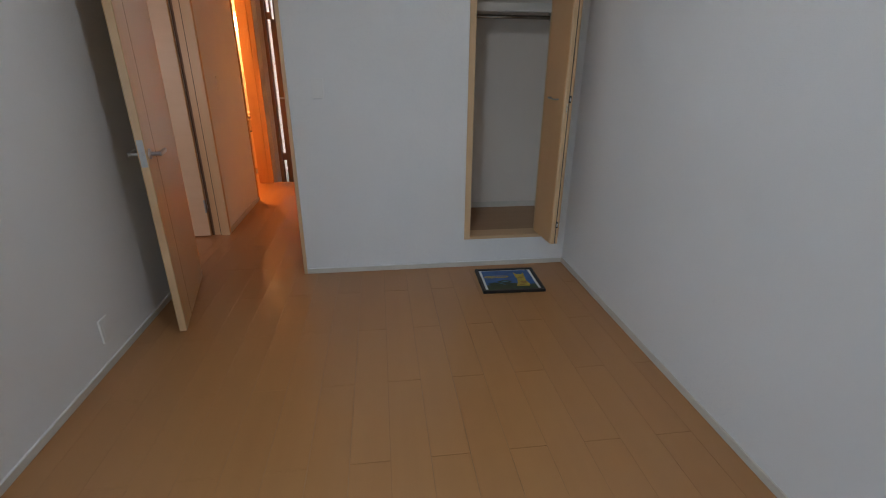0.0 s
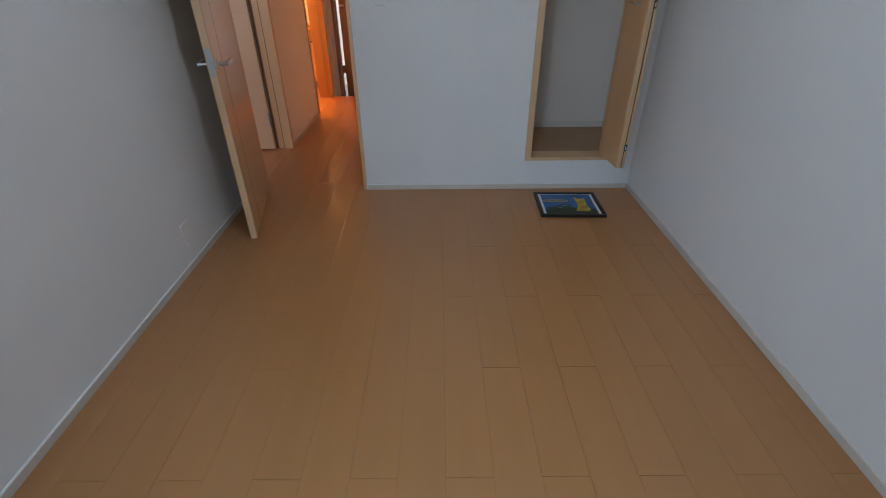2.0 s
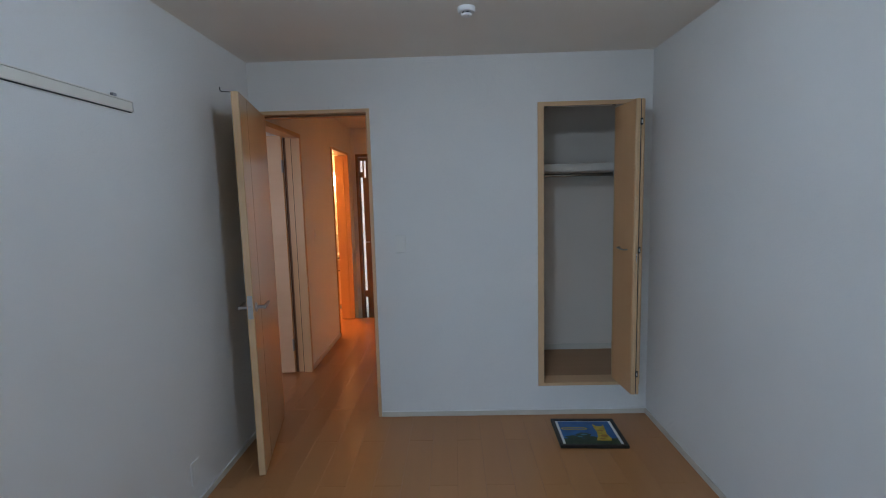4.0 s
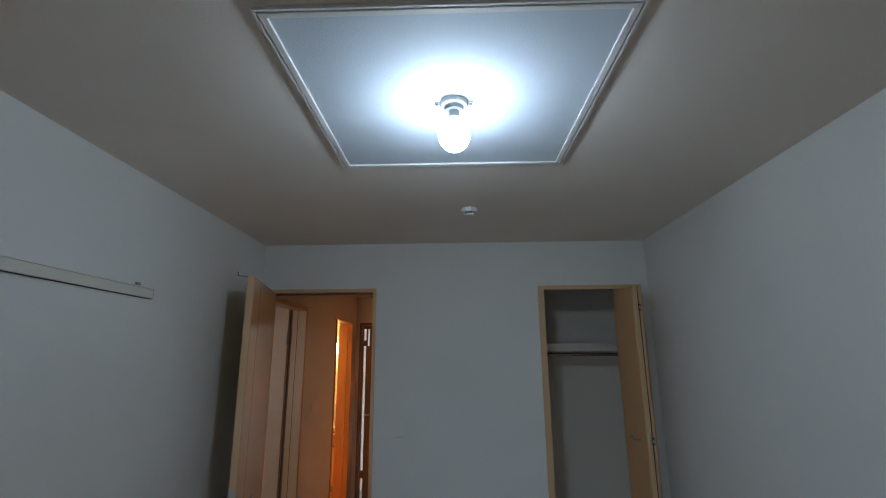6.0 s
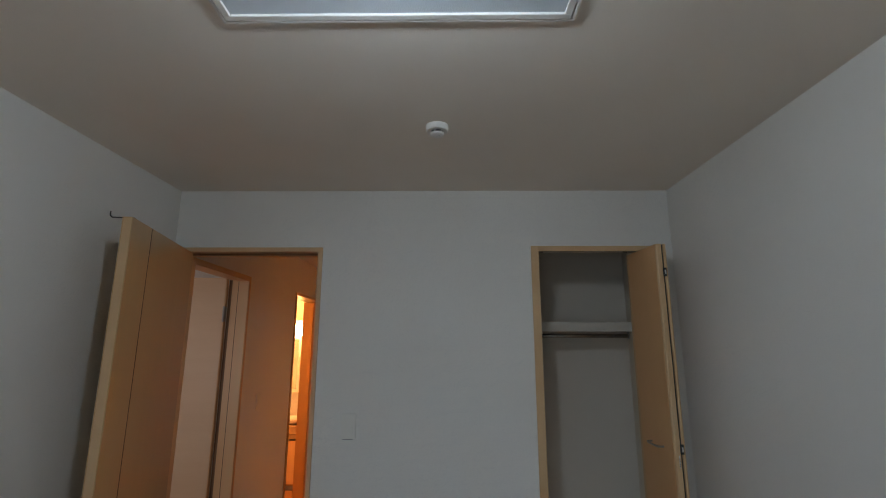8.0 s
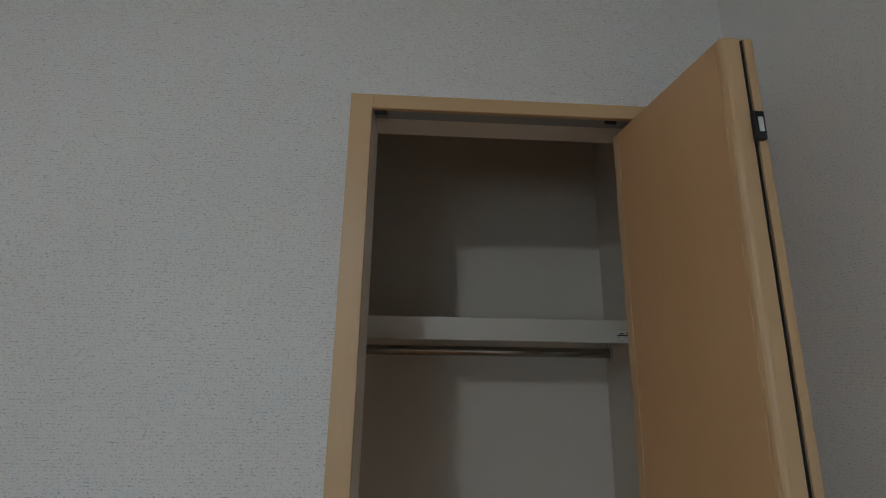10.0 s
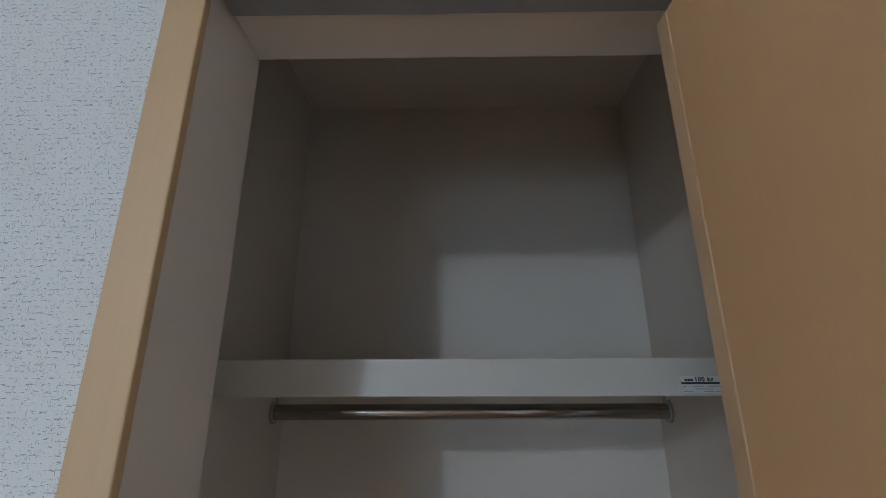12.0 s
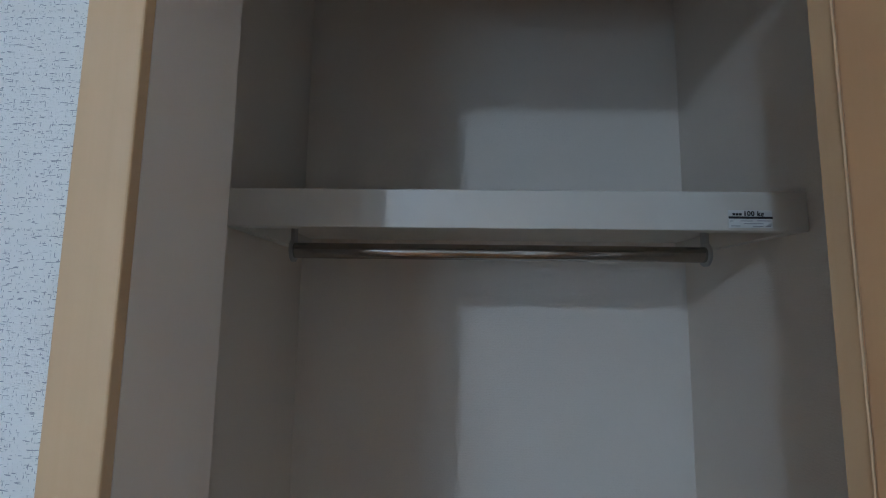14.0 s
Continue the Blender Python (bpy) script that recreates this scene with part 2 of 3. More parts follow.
CX0, CX1, CZ0, CZ1 = 1.884, 2.495, 0.208, 2.090   # closet opening
IX0, IX1, IY1 = 1.765, 2.578, 3.985    # closet inside
HX1 = 0.87                     # hall's other wall
HY1 = 6.22                     # entrance wall
BY0, BY1, BZ = 3.421, 4.186, 2.064       # side room door opening
WY0, WY1, WZ = 5.205, 5.972, 2.07        # washroom opening

STEP = 5.985                   # edge of the sunken entrance floor

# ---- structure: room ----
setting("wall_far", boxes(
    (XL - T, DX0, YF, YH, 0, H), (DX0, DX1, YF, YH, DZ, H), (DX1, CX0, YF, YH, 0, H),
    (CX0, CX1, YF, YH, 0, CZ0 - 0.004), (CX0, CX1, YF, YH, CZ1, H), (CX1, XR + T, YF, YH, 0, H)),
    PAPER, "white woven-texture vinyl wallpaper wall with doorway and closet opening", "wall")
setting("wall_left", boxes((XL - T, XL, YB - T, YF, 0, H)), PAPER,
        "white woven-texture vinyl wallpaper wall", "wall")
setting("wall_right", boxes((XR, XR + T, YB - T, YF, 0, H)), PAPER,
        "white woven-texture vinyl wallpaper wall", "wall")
WX0, WX1, WZ0, WZ1 = 0.10, 1.30, 0.75, 1.75
setting("wall_back", boxes(
    (XL, WX0, YB - T, YB, 0, H), (WX1, XR, YB - T, YB, 0, H),
    (WX0, WX1, YB - T, YB, 0, WZ0), (WX0, WX1, YB - T, YB, WZ1, H)),
    PAPER, "white wallpaper wall with a window opening", "wall")
setting("ceiling", boxes((XL - T, XR + T, YB - T, YH, H, H + 0.1)), CEIL,
        "off-white stippled paper ceiling", "ceiling")


def window_unit():
    w = tagged(new("window_1"), "white aluminium sliding window with two glass panes", "window", kind="structure")
    y0, y1 = YB - 0.10, YB - 0.03
    part("window_frame", boxes((WX0, WX0 + 0.04, y0, y1, WZ0, WZ1), (WX1 - 0.04, WX1, y0, y1, WZ0, WZ1),
                               (WX0 + 0.04, WX1 - 0.04, y0, y1, WZ0, WZ0 + 0.04),
                               (WX0 + 0.04, WX1 - 0.04, y0, y1, WZ1 - 0.04, WZ1)), WHITEP, w)
    mid = (WX0 + WX1) / 2
    part("mullion", boxes((mid - 0.025, mid + 0.025, y0 + 0.01, y1 - 0.01, WZ0 + 0.04, WZ1 - 0.04)), WHITEP, w)
    for a, b in ((WX0 + 0.04, mid - 0.025), (mid + 0.025, WX1 - 0.04)):
        p = part("pane", boxes((a, b, y0 + 0.03, y0 + 0.035, WZ0 + 0.04, WZ1 - 0.04)), GLASS, w)
        p.visible_shadow = False


window_unit()


def skirting():
    bm = nb()
    d, h = 0.009, 0.034
    for r in ((XL, XL + d, YB, 3.288), (XR - d, XR, YB, YF), (DX1 + 0.012, XR - d, YF - d, YF),
              (XL + d, XR - d, YB, YB + d)):
        box(bm, *r, 0.0, h, bevel=0.0015)
    board = setting("baseboard", bm, SKIRT, "grey-beige vinyl baseboard, its lit top edge coloured pale", "baseboard")
    # pale strips stand in for light caught on the board's top edge
    for r in ((XL, XL + d + 0.001, YB, 3.288), (DX1 + 0.014, XR - d - 0.001, YF - d - 0.001, YF)):
        part("top_bead", boxes((*r, h + 0.0002, h + 0.0042), bevel=0.0012), MOULD, board, "pale strip for the lit top edge")


skirting()

# ---- structure: hall, side room, washroom ----
LX = 0.0                       # hall's left wall face
setting("wall_hall_left", boxes(
    (LX - T, LX, YH, BY0, 0, H), (LX - T, LX, BY0, BY1, BZ, H), (LX - T, LX, BY1, WY0, 0, H),
    (LX - T, LX, WY0, WY1, WZ, H), (LX - T, LX, WY1, HY1, -0.12, H)),
    PAPER, "white wallpaper hall wall with two doorways", "wall")
setting("wall_hall_right", boxes((HX1, HX1 + T, YH, HY1, -0.12, H)), PAPER, "white wallpaper hall wall", "wall")
setting("wall_entrance", boxes((LX - T, 0.05, HY1, HY1 + T, -0.12, H), (0.84, HX1 + T, HY1, HY1 + T, -0.12, H),
                               (0.05, 0.84, HY1, HY1 + T, 2.08, H)), PAPER,
        "white wallpaper wall round the entrance door", "wall")
setting("ceiling_hall", boxes((-2.5, HX1 + T, YH, 8.0, H, H + 0.1)), CEIL, "off-white paper hall ceiling", "ceiling")
setting("wall_side_room", boxes((-2.4, -1.8, 1.1, 1.2, 0, H), (-0.6, XL - T, 1.1, 1.2, 0, H), (-1.8, -0.6, 1.1, 1.2, 0, 0.9),
                                (-1.8, -0.6, 1.1, 1.2, 1.9, H), (-2.4, LX - T, 4.98, 5.08, 0, H), (-2.5, -2.4, 1.1, 5.08, 0, H)),
        PAPER, "white wallpaper walls of the side room", "wall")
setting("ceiling_side_room", boxes((-2.5, XL - T, 1.1, YH, H, H + 0.1)), CEIL, "off-white paper ceiling", "ceiling")
setting("wall_washroom", boxes((-1.5, -1.4, 5.08, 7.3, 0, H), (-1.4, 0.05, 7.2, 7.3, 0, H),
                               (-0.02, 0.05, HY1 + T, 7.2, 0, H)),
        PAPER, "white wallpaper washroom walls", "wall")
hall_floor = setting("floor_hall", boxes((-2.4, HX1 + T, YH - 0.005, STEP - 0.013, -0.12, -0.0045), (-2.4, LX - T, STEP - 0.013, 7.3, -0.12, -0.0045), (-2.4, XL - T, 1.1, YH - 0.005, -0.12, -0.0045)), SUBFLOOR,
                     "beech-look plank floor of hall and side rooms", "floor")
floor = setting("floor", boxes((XL - T, XR + T, YB - T, YH - 0.005, -0.12, -0.0045)), SUBFLOOR,
                "beech-look plank floor with fine dark joints", "floor")
setting("baseboard_hall", boxes((LX, LX + 0.009, BY1 + 0.01, WY0 - 0.01, 0, 0.042), (LX, LX + 0.009, WY1 + 0.008, STEP, 0.0015, 0.042),
                                (HX1 - 0.009, HX1, YH, STEP, 0.0015, 0.042), bevel=0.0015),
        SKIRT, "grey-beige vinyl baseboard along the hall", "baseboard")
setting("step_edge", boxes((LX + 0.001, HX1 - 0.001, STEP - 0.0125, STEP, -0.1, 0.001), bevel=0.003), FRAME_X, "pale wood edge board of the entrance step", "step")
setting("floor_entrance", boxes((LX, HX1, STEP - 0.012, HY1 + T, -0.2, -0.1)), GREYP, "sunken grey entrance floor", "floor")
setting("ground", boxes((-400, 400, -400, 400, -0.6, -0.5)), EARTH, "dull earth outside", "ground")


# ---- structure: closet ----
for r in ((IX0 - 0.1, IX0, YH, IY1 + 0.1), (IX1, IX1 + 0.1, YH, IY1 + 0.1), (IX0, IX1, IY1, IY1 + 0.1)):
    setting("wall_closet", boxes((*r, 0, H)), PAPER_CLOSET_SHADE, "off-white wallpaper closet wall, darkened for its shade", "wall")
setting("ceiling_closet", boxes((IX0 - 0.1, IX1 + 0.1, YH, IY1 + 0.1, H, H + 0.1)), PAPER_CLOSET_SHADE,
        "off-white paper closet ceiling, darkened for its shade", "ceiling")
setting("floor_closet", boxes((IX0, IX1, YH + 0.001, IY1, 0.12, 0.226)), CLOSETWOOD,
        "raised tan wood closet floor", "floor")
setting("baseboard_closet", boxes((IX0, IX1, IY1 - 0.008, IY1, 0.226, 0.272), (IX0, IX0 + 0.008, YH, IY1 - 0.008, 0.226, 0.272),
                                  (IX1 - 0.008, IX1, YH, IY1 - 0.008, 0.226, 0.272), bevel=0.0012),
        SKIRT, "low grey-beige baseboard inside the closet", "baseboard")


def closet_frame():
    f = tagged(new("closet_frame"), "pale maple-look casing round the closet opening", "door frame", kind="structure")
    y0, y1 = YF - 0.009, YF + 0.002
    xo0, xi0, xi1, xo1 = 1.8455, 1.885, 2.494, 2.530
    part("jamb", boxes((xo0, xi0, y0, y1, 0.206, 2.10), bevel=0.0015), FRAME, f)
    part("jamb", boxes((xi1, xo1, y0, y1, 0.206, 2.10), bevel=0.0015), FRAME, f)
    part("head", boxes((xi0, xi1, y0, y1, 2.072, 2.10), bevel=0.0015), FRAME_X, f)
    part("sill", boxes((xi0, xi1, y0, YH + 0.001, 0.206, 0.228), bevel=0.0015), FRAME_X, f)
    part("lining", boxes((CX0 - 0.004, CX0 + 0.0006, YF + 0.0022, YH + 0.001, 0.2285, CZ1 - 0.003)), LINING, f, "plain off-white lining")
    part("lining", boxes((CX1 - 0.0006, CX1 + 0.004, YF + 0.0022, YH + 0.001, 0.2285, CZ1 - 0.003)), LINING, f, "plain off-white lining")
    part("lining", boxes((CX0, CX1, YF + 0.042, YH + 0.001, CZ1 - 0.0028, CZ1 + 0.001)), LINING, f, "plain off-white lining")
    part("track", boxes((CX0 + 0.0035, CX1 - 0.0035, YF + 0.008, YF + 0.04, CZ1 - 0.012, CZ1 - 0.0005)), GREYP, f, "grey door track")
    for x in (xi0 + 0.004, 2.325):
        part("track_stop", boxes((x, x + 0.022, YF + 0.0025, YF + 0.0075, 2.0675, 2.078), bevel=0.001), BLACK, f, "black track stop")


closet_frame()


def door_frame(name, label, jambs, head, stops, mat=FRAME):
    f = tagged(new(name), label, "door frame", kind="structure")
    for r in jambs:
        part("jamb", boxes(r, bevel=0.002), mat, f)
    part("head", boxes(head, bevel=0.002), FRAME_X, f)
    for r in stops:
        part("stop", boxes(r, bevel=0.0015), mat, f)
    return f


y0, y1 = YF - 0.010, YH + 0.012
frame_1 = door_frame("door_frame_1", "pale maple-look frame of the room doorway",
           ((0.004, 0.028, y0, 3.416, 0, 2.068), (0.738, 0.760, y0, y1, 0, 2.068)),
           (0.004, 0.760, y0, y1, 2.0685, 2.093),
           ((0.0285, 0.0385, YF + 0.030, YF + 0.055, 0, 2.068), (0.7275, 0.7375, YF + 0.045, YF + 0.08, 0, 2.068),
            (0.039, 0.727, YF + 0.045, YF + 0.08, 2.056, 2.068)))
# brown strips put the shade in front of the stops into colour
part("rebate", boxes((0.03, 0.7375, YF + 0.032, YF + 0.0445, 2.0585, 2.0683)), SHADE_BROWN, frame_1, "brown strip for the shade under the head")
part("rebate", boxes((0.732, 0.7378, YF + 0.036, YF + 0.0445, 0.002, 2.0583)), SHADE_BROWN, frame_1, "brown strip for the shade along the jamb")
x0, x1 = LX - T - 0.012, LX + 0.012
frame_2 = door_frame("door_frame_2", "pale maple-look frame of the side room doorway",
           ((x0, x1, 3.4165, 3.440, 0, 2.042), (x0, x1, 4.166, 4.187, 0, 2.042)),
           (x0, x1, 3.4165, 4.187, 2.0425, 2.067),
           ((-0.060, x1 - 0.001, 4.154, 4.1655, 0, 2.042), (-0.060, x1 - 0.001, 3.4405, 3.450, 0, 2.042),
            (-0.060, x1 - 0.001, 3.4505, 4.1535, 2.031, 2.042)))
# dark strip for the stop's shadow, brown one for the open leaf's shade
part("groove", boxes((-0.0655, -0.0605, 4.160, 4.1657, 0, 2.040)), GROOVE, frame_2, "dark strip for the shadow beside the stop")
part("rebate", boxes((-0.131, -0.112, 4.1625, 4.1655, 0, 2.040)), SHADE_BROWN, frame_2, "brown strip for the leaf's shade on the jamb")
door_frame("door_frame_3", "maple-look washroom doorway frame, jambs coloured for their dim warm light",
           ((x0, x1, 5.200, 5.224, 0, 2.045), (-0.152, x1, 5.950, 5.976, 0, 2.045)),
           (x0, x1, 5.200, 5.976, 2.0455, 2.071),
           ((-0.076, -0.04, 5.940, 5.9495, 0, 2.045), (-0.076, -0.04, 5.2245, 5.234, 0, 2.045)), JAMB_WARMDIM)


# ---- doors ----
def lever(m, side):
    """Round rose, neck and lever on one face; side is +1 or -1 across the leaf."""
    s = side
    plate = nb()
    rod(plate, (0, 0, 0.005), (0, s * 0.007, 0.005), 0.0255, 0.0235, seg=28)
    plate.transform(m)
    neck = nb()
    rod(neck, (0, s * 0.006, 0.005), (0, s * 0.045, 0.005), 0.0095)
    neck.transform(m)
    arm = nb()
    box(arm, -0.115, 0.011, min(s * 0.040, s * 0.054), max(s * 0.040, s * 0.054), -0.006, 0.014, bevel=0.005, seg=3)
    arm.transform(m)
    return plate, neck, arm


def room_door():
    hinge, toe = Vector((0.0656, 3.3173, 0)), Vector((0.220, 2.607, 0))
    d = toe - hinge
    w, th, z0, z1 = d.length, 0.036, 0.010, 2.068
    m = Matrix.Translation(hinge) @ Matrix.Rotation(math.atan2(d.y, d.x), 4, "Z")
    door = thing("room_door", hinge, "brown wood-look hinged door standing open against the wall", "door")
    core = boxes((0.0005, w, -th + 0.0035, -0.0035, z0, z1), bevel=0.0008)
    core.transform(m)
    part("core", core, FRAME, door, "pale edge-banded door core")
    g = w - 0.185
    for a, b in ((0.0005, g - 0.0034), (g + 0.0034, w - 0.0003)):
        for v0, v1 in ((-0.0034, 0.0), (-th, -th + 0.0034)):
            bm = boxes((a, b, v0, v1, z0 + 0.0005, z1 - 0.0005), bevel=0.0006)
            bm.transform(m)
            part("face_panel", bm, LEAF, door)
    gm = boxes((g - 0.0033, g + 0.0033, -0.0036, -0.0005, z0 + 0.001, z1 - 0.001))
    gm.transform(m)
    part("groove", gm, GROOVE, door, "dark upright groove")
    hm = m @ Matrix.Translation((w - 0.052, 0, 0.941))
    for s, off in ((1, 0.0), (-1, -th)):
        p, n, a = lever(hm @ Matrix.Translation((0, off, 0)), s)
        plate = part("handle_rose", p, STEEL, door, "round brushed steel rose", True)
        part("neck", n, STEEL, plate, "", True)
        part("lever", a, STEEL, plate, "", True)
    lp = boxes((w - 0.0008, w + 0.0012, -0.031, -0.005, 0.893, 1.018), bevel=0.0005)
    lp.transform(m)
    latch = part("latch_plate", lp, STEEL, door, "steel latch plate on the edge")
    lb = boxes((w + 0.0013, w + 0.009, -0.024, -0.012, 0.945, 0.965), bevel=0.002)
    lb.transform(m)
    part("latch", lb, STEEL, latch)
    return m, w, th


DOOR_M, DOOR_W, DOOR_T = room_door()


def side_room_door():
    hinge = Vector((-0.1302, 4.160, 0))
    m = Matrix.Translation(hinge) @ Matrix.Rotation(radians(182.5), 4, "Z")
    door = thing("side_room_door", hinge, "cream wood-look door standing open into the side room", "door")
    w, th = 0.69, 0.036
    bm = boxes((0.008, w, 0.0, th, 0.010, 2.052), bevel=0.0015)
    bm.transform(m)
    part("leaf", bm, CREAM, door)
    eb = boxes((0.0031, 0.0079, 0.001, th - 0.001, 0.011, 2.051))
    eb.transform(m)
    part("edge_band", eb, FRAME, door, "pale edge band")
    for z in (0.26, 1.80):
        k = boxes((0.0005, 0.0029, 0.006, 0.034, z - 0.05, z + 0.05), bevel=0.0008)
        k.transform(m)
        h = part("hinge", k, STEEL, door, "grey steel hinge")
        pin = rod(nb(), (0.004, th + 0.007, z - 0.052), (0.004, th + 0.007, z + 0.052), 0.0068)
        pin.transform(m)
        part("pin", pin, GREYP, h, "", True)


side_room_door()


def bifold_door():
    door = thing("bifold_closet_door", (2.42, 3.2, 0.245), "pale wood-look bifold closet door folded open", "door")
    z0, z1, th = 0.247, 2.056, 0.030

    def panel(a, b, name, outer, th, stile):
        a, b = Vector(a), Vector(b)
        d = b - a
        m = Matrix.Translation((a.x, a.y, 0)) @ Matrix.Rotation(math.atan2(d.y, d.x), 4, "Z")
        w = d.length
        core = boxes((0.0, w, -th + 0.002, -0.002, z0, z1))
        round_edges(core, lambda c: c.x < 0.001 and (c.y > -th / 2) == outer, 0.009)
        core.transform(m)
        p = part(name, core, FRAME, door, "pale edge-banded panel")
        for v0, v1 in ((-0.0019, 0.0), (-th, -th + 0.0019)):
            s = boxes((0.011, w - stile, v0, v1, z0 + 0.002, z1 - 0.002), bevel=0.0015)
            s.transform(m)
            part("face_sheet", s, BIFOLD, p, "warm beech-look sheet")
        return m, w, p

    # the leading panel, its front towards the room, then the pivot panel
    m, w, lead = panel((2.376, 3.036), (2.3515, 3.332), "leading_panel", True, 0.030, 0.022)
    m2, w2, pivot = panel((2.4085, 3.038), (2.420, 3.318), "pivot_panel", False, 0.020, 0.004)
    edge = rod(nb(), (w - 0.020, -0.0008, z0 + 0.004), (w - 0.020, -0.0008, z1 - 0.004), 0.0010, seg=10)
    edge.transform(m)
    part("edge_bead", edge, FRAME, lead, "pale rounded edge bead", True)
    part("seam", boxes((2.4064, 2.4082, 3.0385, 3.06, z0 + 0.002, z1 - 0.002)), BLACK, door, "dark seam between the panels")
    for z in (0.381, 1.161, 1.923):
        thing_hinge(door, z)
    # pull on the leading panel's front
    arch = nb()
    pts = [(0.082, 0.0, 0.0), (0.086, 0.022, 0.0), (0.102, 0.028, 0.001), (0.165, 0.028, 0.004), (0.181, 0.022, 0.005), (0.185, 0.0, 0.005)]
    for p, q in zip(pts, pts[1:]):
        rod(arch, p, q, 0.0045, seg=10)
    arch.transform(m @ Matrix.Translation((0, 0, 1.155)))
    part("pull_handle", arch, STEEL, lead, "satin steel bow handle", True)
    tag = boxes((-0.0012, -0.0004, -0.0225, -0.0180, 1.085, 1.135))
    tag.transform(m)
    part("sticker", tag, STICKER, lead, "small white sticker")
    for k, z in enumerate((1.090, 1.100, 1.110, 1.120)):
        bar = boxes((-0.0020, -0.0013, -0.0218, -0.0187, z, z + (0.004 if k % 2 else 0.007)))
        bar.transform(m)
        part("print_bar", bar, INK, lead)


def thing_hinge(door, z):
    body = boxes((2.4005, 2.4155, 3.0285, 3.036, z - 0.020, z + 0.020), bevel=0.002)
    h = part("hinge", body, BLACK, door, "small black flush hinge")
    part("hinge_tongue", boxes((2.4050, 2.4110, 3.0265, 3.0283, z - 0.010, z + 0.010), bevel=0.0005), WHITEP, h, "steel tongue")
    return h


bifold_door()


# ---- closet fittings ----
def closet_shelf():
    s = thing("closet_shelf", (2.17, 3.8, 1.662), "cream laminate closet shelf spanning wall to wall", "shelf")
    part("front_edge", boxes((IX0 + 0.001, IX1 - 0.001, 3.640, 3.660, 1.6715, 1.7265), bevel=0.0015), SHELF, s)
    part("board", boxes((IX0 + 0.001, IX1 - 0.001, 3.6605, IY1 - 0.001, 1.701, 1.7255)), SHELF, s)
    part("support", boxes((IX0 + 0.001, IX0 + 0.02, 3.6605, IY1 - 0.001, 1.672, 1.7005)), SHELF, s)
    part("support", boxes((IX1 - 0.02, IX1 - 0.001, 3.6605, IY1 - 0.001, 1.672, 1.7005)), SHELF, s)
    lab = part("load_label", boxes((2.468, 2.527, 3.6389, 3.6398, 1.6755, 1.7000)), STICKER, s, "white load-limit sticker reading 100 kg")
    bm = nb()
    box(bm, 2.468, 2.527, 3.6380, 3.6388, 1.6882, 1.6912)
    part("black_bar", bm, INK, lab)
    for k in range(3):
        part("print_bar", boxes((2.4735 + k * 0.0043, 2.4768 + k * 0.0043, 3.6380, 3.6388, 1.6926, 1.6958)), INK, lab)
    for a, b, z in ((2.490, 2.506, 1.6805), (2.512, 2.531, 1.6808), (2.476, 2.480, 1.6803), (2.494, 2.520, 1.6768), (2.477, 2.489, 1.6735), (2.506, 2.520, 1.6733), (2.523, 2.530, 1.6735)):
        part("print_line", boxes((a - 0.006, b - 0.006, 3.6383, 3.6388, z + 0.004, z + 0.0051)), GREYP, lab)
    cu = bpy.data.curves.new("writing", "FONT")
    cu.body, cu.size, cu.extrude = "100 kg", 0.0125, 0.0002
    cu.space_character, cu.offset = 1.12, 0.0004
    t = new("writing", cu)
    t.data.materials.append(INK)
    t.parent = lab
    t.matrix_basis = Matrix.Translation((2.488, 3.6385, 1.6922)) @ Matrix.Rotation(radians(90), 4, "X") @ Matrix.Diagonal((0.74, 0.74, 1, 1))


closet_shelf()


def clothes_rail():
    r = thing("clothes_rail", (2.17, 3.732, 1.648), "brown-tinted steel clothes rail hung under the closet shelf", "clothes rail")
    part("tube", rod(nb(), (1.836, 3.732, 1.648), (2.484, 3.732, 1.648), 0.0125, seg=28), CHROME, r, "", True)
    for x in (1.836, 2.484):
        b = nb()
        rod(b, (x - 0.002, 3.732, 1.648), (x + 0.002, 3.732, 1.648), 0.0185, seg=28)
        br = part("bracket", b, STEEL, r, "steel ring bracket", True)
        part("stem", boxes((x - 0.0035, x + 0.0035, 3.725, 3.739, 1.6635, 1.7005), bevel=0.001), STEEL, br)
        part("foot", boxes((x - 0.010, x + 0.010, 3.712, 3.752, 1.6985, 1.7008)), STEEL, br)


clothes_rail()


# ---- ceiling things ----
def ceiling_hatch():
    h = thing("ceiling_hatch", (1.289, 1.5085, H), "white framed square ceiling hatch with stippled panel", "ceiling hatch")
    x0, x1, y0, y1 = 0.845, 1.733, 1.060, 1.957

    def ring(name, i, w, za, zb, mat, label=""):
        bm = nb()
        a, b, c, d = x0 + i, x1 - i, y0 + i, y1 - i
        for r in ((a, b, c, c + w), (a, b, d - w, d), (a, a + w, c + w, d - w), (b - w, b, c + w, d - w)):
            box(bm, *r, za, zb, bevel=0.0015)
        return part(name, bm, mat, h, label)

    ring("outer_moulding", 0.0, 0.008, H - 0.010, H + 0.001, MOULD)
    ring("gap", 0.0081, 0.003, H - 0.002, H + 0.001, DARKLINE, "dark shadow gap")
    ring("inner_moulding", 0.0112, 0.017, H - 0.011, H + 0.001, MOULD)
    part("panel", boxes((x0 + 0.0283, x1 - 0.0283, y0 + 0.0283, y1 - 0.0283, H - 0.004, H + 0.001)), HATCH_LAMPLIT, h, "white stippled panel with the lamp's cool tint in its colour")


ceiling_hatch()


